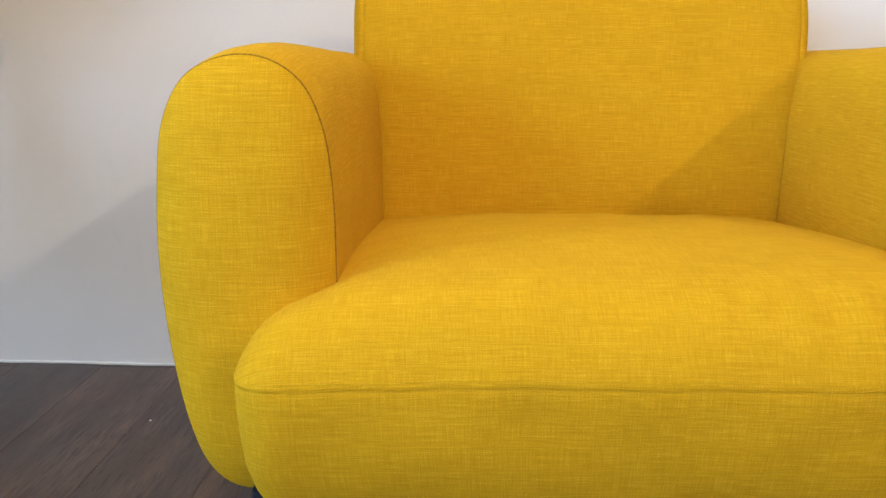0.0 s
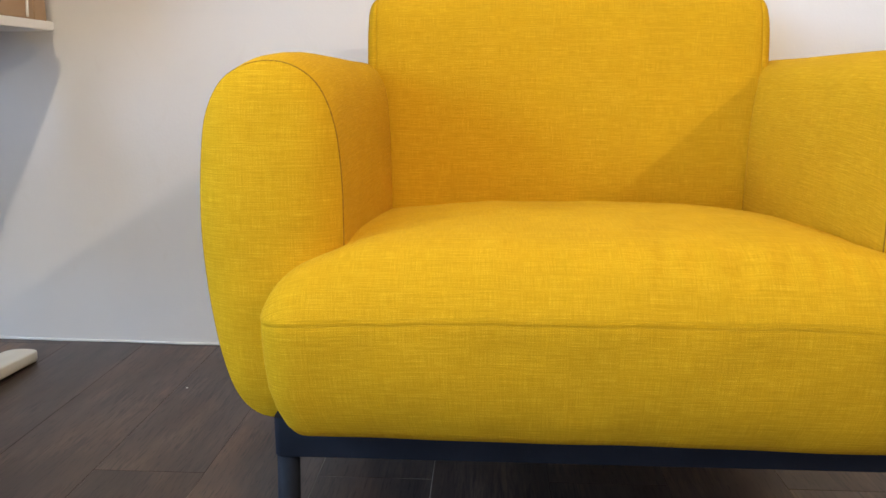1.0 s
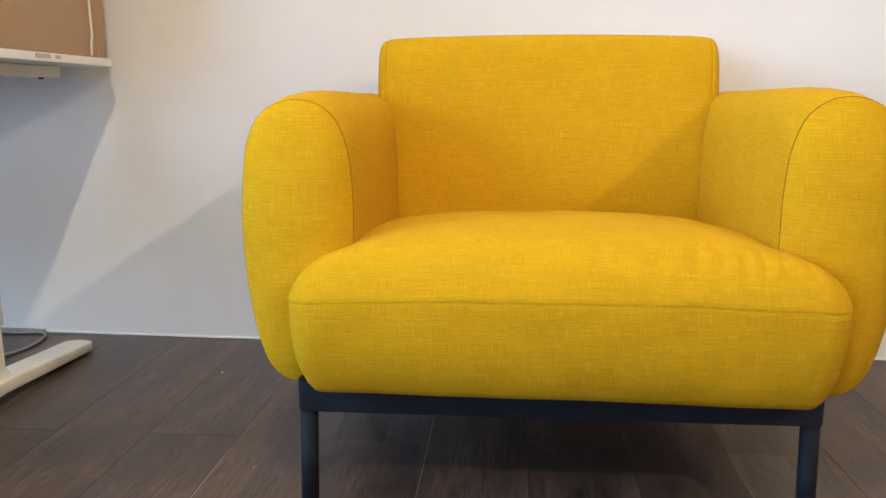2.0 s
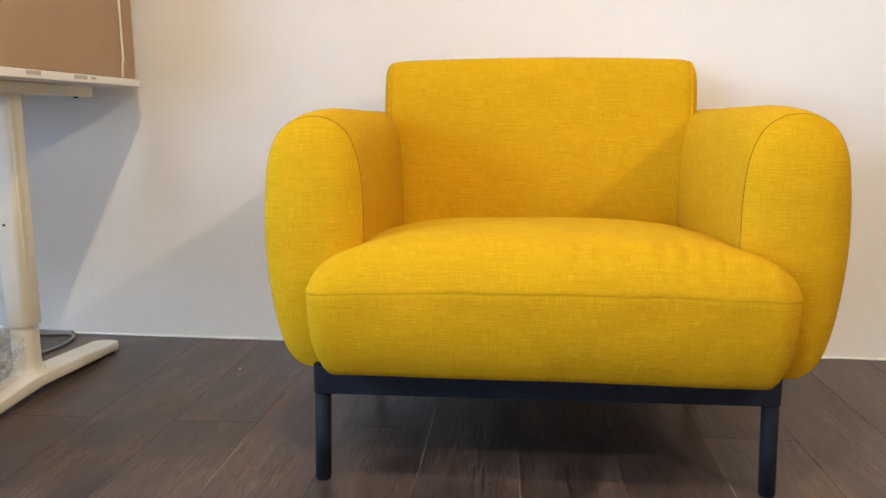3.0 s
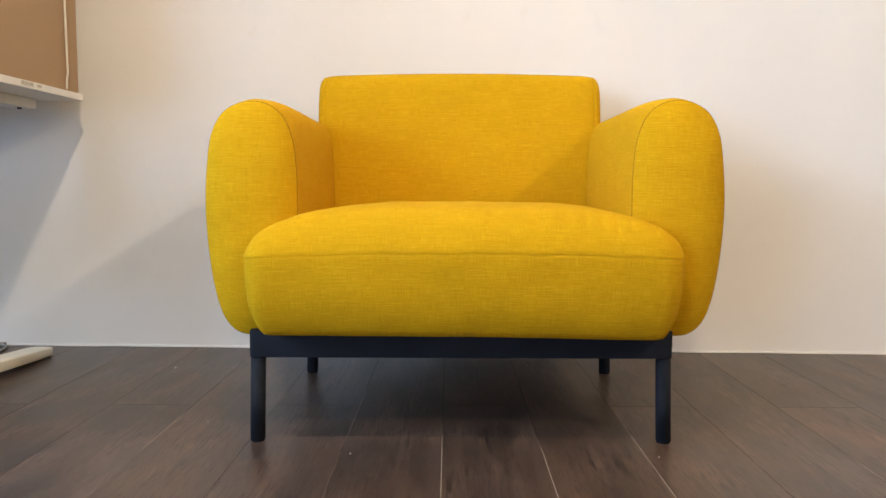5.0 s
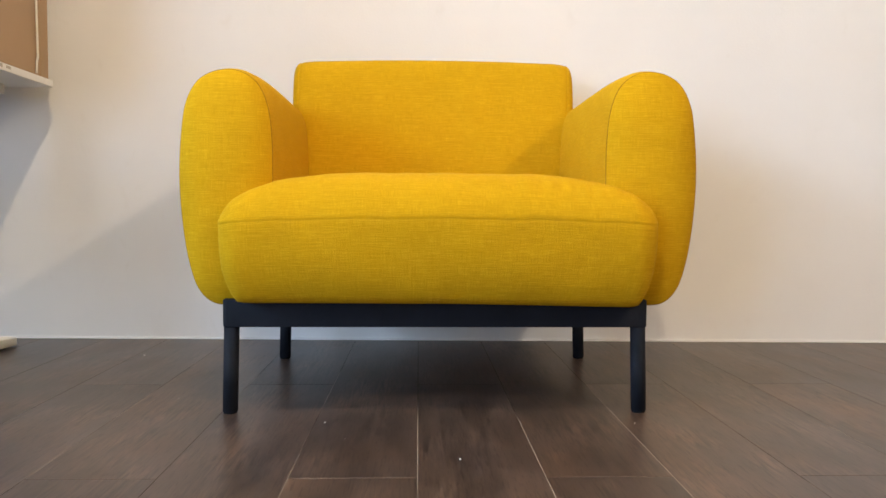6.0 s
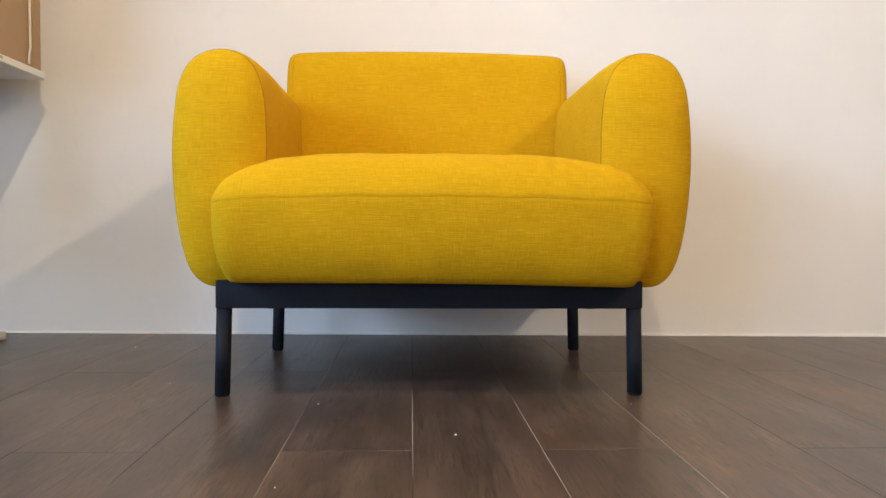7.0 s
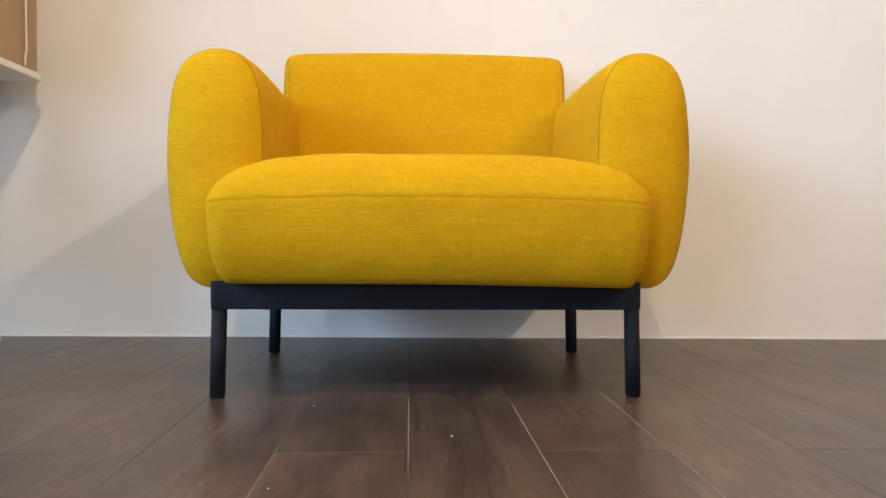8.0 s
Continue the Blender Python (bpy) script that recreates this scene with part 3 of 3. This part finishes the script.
def carton():
    """A long closed cardboard box with folded edges and a taped top flap."""
    c = thing("cardboard_box", "long plain brown cardboard box standing on the desk", "box", (-1.0685, 0.765, 0.7462))
    part("body", box(-1.05, 0.0, -0.69, 0.0, 0.0, 0.60, 0.0035, 3), BROWN, c)
    part("edge_fold", box(-0.004, 0.0025, -0.046, -0.003, 0.0, 0.598, 0.001), BROWN, c)
    for y0, y1 in ((-0.689, -0.3465), (-0.3435, -0.001)):
        part("flap", box(-1.049, -0.001, y0, y1, 0.6003, 0.6045, 0.001), BROWN, c)
    return c


carton()

cord_pts = curve_points([(-1.0605, 0.678, 1.32), (-1.0600, 0.6835, 1.11), (-1.0605, 0.6870, 0.958), (-1.0600, 0.6890, 0.828), (-1.0605, 0.6910, 0.789), (-1.0603, 0.6855, 0.783), (-1.0607, 0.6830, 0.7485)], 60, False)
tagged(part("cord", tube("cord", cord_pts, 0.0028), CORD), "thin white cord hanging against the brown cardboard box", "cord")

cable_pts = curve_points([(-1.90, 0.885, 0.0045), (-1.60, 0.876, 0.0045), (-1.457, 0.858, 0.0045), (-1.385, 0.866, 0.0045), (-1.350, 0.845, 0.0045), (-1.333, 0.79, 0.0045), (-1.334, 0.721, 0.0045), (-1.36, 0.66, 0.0045), (-1.45, 0.56, 0.0045)], 80, False)
tagged(part("cable", tube("cable", cable_pts, 0.0042), GREY_CABLE), "grey power cable lying on the floor by the wall", "cable")


duct = part("cable_duct", box(-0.34, 0.0, -0.014, 0.0, 0.0, 0.011, 0.002), GREY_CABLE)
duct.matrix_world = pose(-1.368, wall_y(-1.368) - 0.006, 0, 0, 0, TILT_BACK)
tagged(duct, "low grey plastic cable duct on the floor along the wall", "cable duct")


def bubble_wrap():
    """Crumpled clear packing film bunched round the foot of the desk leg."""
    bm = bmesh.new()
    bmesh.ops.create_icosphere(bm, subdivisions=5, radius=1)
    for v in bm.verts:
        d = v.co.normalized()
        k = 1 + 0.35 * noise.noise(d * 2.2 + Vector((4, 1, 2))) + 0.22 * abs(noise.noise(d * 6.5)) + 0.09 * noise.noise(d * 17)
        v.co = Vector((d.x * 0.072 * k, d.y * 0.12 * k, d.z * 0.066 * k))
    for f in bm.faces:
        f.smooth = False
    lo = min(v.co.z for v in bm.verts)
    for v in bm.verts:
        v.co.z -= lo
    return bm


wrap = part("plastic_wrap", bubble_wrap(), FILM)
wrap.matrix_world = pose(-1.238, 0.262, 0.038)
tagged(wrap, "crumpled clear plastic packing film on the desk foot", "packaging")

# ---- downlights ----
for lx, ly, power in LAMPS:
    dl = thing("downlight", "small round white recessed ceiling downlight", "ceiling light", (lx, ly, CEILING_Z), group="ceiling downlights")
    ring = bmesh.new()
    bmesh.ops.create_cone(ring, cap_ends=False, segments=32, radius1=0.05, radius2=0.042, depth=0.012)
    part("trim_ring", moved(ring, pose(0, 0, -0.007)), WHITE_STEEL, dl)

# ---- window ----
GLASS, gn, gl, gb = material("clear_glass", 0.02, 0, 0.5)
gb.inputs["Transmission Weight"].default_value = 1.0


def glazing(name, label, category, at, turn, half, tall):
    """A white frame of four rails with one glass pane."""
    win = thing(name, label, category, at, turn, kind="structure")
    for b in ((-half, -half + 0.05, 0, tall), (half - 0.05, half, 0, tall), (-half + 0.05, half - 0.05, 0, 0.05), (-half + 0.05, half - 0.05, tall - 0.05, tall)):
        part("window_frame", box(b[0], b[1], -0.03, 0.03, b[2], b[3], 0.003), LAMINATE, win)
    pane = part("pane", box(-half + 0.05, half - 0.05, -0.003, 0.003, 0.05, tall - 0.05), GLASS, win)
    pane.visible_shadow = False
    return win


glazing("door_1", "white-framed glazed door letting in cool daylight", "door", ((DX0 + DX1) / 2, SOUTH - 0.09, DZ0), 0, (DX1 - DX0) / 2, DZ1 - DZ0)
glazing("window_1", "white-framed window letting in cool daylight", "window", (WEST - 0.09, (VY0 + VY1) / 2, VZ0), 90, (VY1 - VY0) / 2, VZ1 - VZ0)

# ---- floor ----
sub = part("floor", box(WEST - 0.15, EAST + 0.15, SOUTH - 0.15, 0.99, -0.05, -0.0004), JOINT)
tagged(sub, "dark smoked-oak plank floor with pale dusty joints", "floor", kind="structure")
WIDE, LONG, GAP = 0.1857, 1.22, 0.0005


def plank_mesh(x1, y1):
    """A plank with a tiny bevel round its top."""
    g, b, d = GAP, 0.0004, 0.0010
    v = []
    for i, z in ((0, -d), (0, -0.0003), (b, 0.0)):
        v += [(g + i, g + i, z), (x1 - g - i, g + i, z), (x1 - g - i, y1 - g - i, z), (g + i, y1 - g - i, z)]
    f = [(8, 9, 10, 11)]
    for r in (0, 4):
        f += [(r + k, r + (k + 1) % 4, r + 4 + (k + 1) % 4, r + 4 + k) for k in range(4)]
    me = bpy.data.meshes.new("plank")
    me.from_pydata(v, [], f)
    me.materials.append(PLANK)
    return me


meshes = {}
k0, k1 = math.floor((WEST + 0.0335) / WIDE), math.ceil((EAST + 0.0335) / WIDE)
for k in range(k0, k1):
    x = -0.0335 + k * WIDE
    start = -0.364 if k % 2 else -0.364 + LONG / 2
    y = start - LONG * math.ceil((start - SOUTH) / LONG)
    xa, xb = max(x, WEST), min(x + WIDE, EAST)
    while y < wall_y(x):
        ya, yb = max(y, SOUTH), min(y + LONG, round(wall_y(x), 2) + 0.03)
        y += LONG
        if yb - ya < 0.02 or xb - xa < 0.01:
            continue
        size = (round(xb - xa, 4), round(yb - ya, 3))
        if size not in meshes:
            meshes[size] = plank_mesh(*size)
        ob = new("plank", meshes[size])
        ob.location = (xa, ya, 0)
        ob.parent = sub

# loose grit on the floor
for x, y, r in ((-0.753, 0.594, 0.0022), (-0.201, -0.071, 0.0017), (0.032, -0.284, 0.0019), (-0.155, -0.17, 0.0007), (0.36, -0.08, 0.0012), (-0.52, 0.12, 0.001), (-0.20, -0.52, 0.001)):
    bm = bmesh.new()
    bmesh.ops.create_icosphere(bm, subdivisions=2, radius=r)
    for v in bm.verts:
        v.co *= 1 + 0.4 * noise.noise(v.co * 900 + Vector((x * 50, y * 50, 0)))
        v.co.z *= 0.6
    lo = min(v.co.z for v in bm.verts)
    ob = part("grit", bm, SPECK)
    ob.location = (x, y, -lo)
    tagged(ob, "tiny pale crumb of grit on the dark floor", "debris", "floor grit")
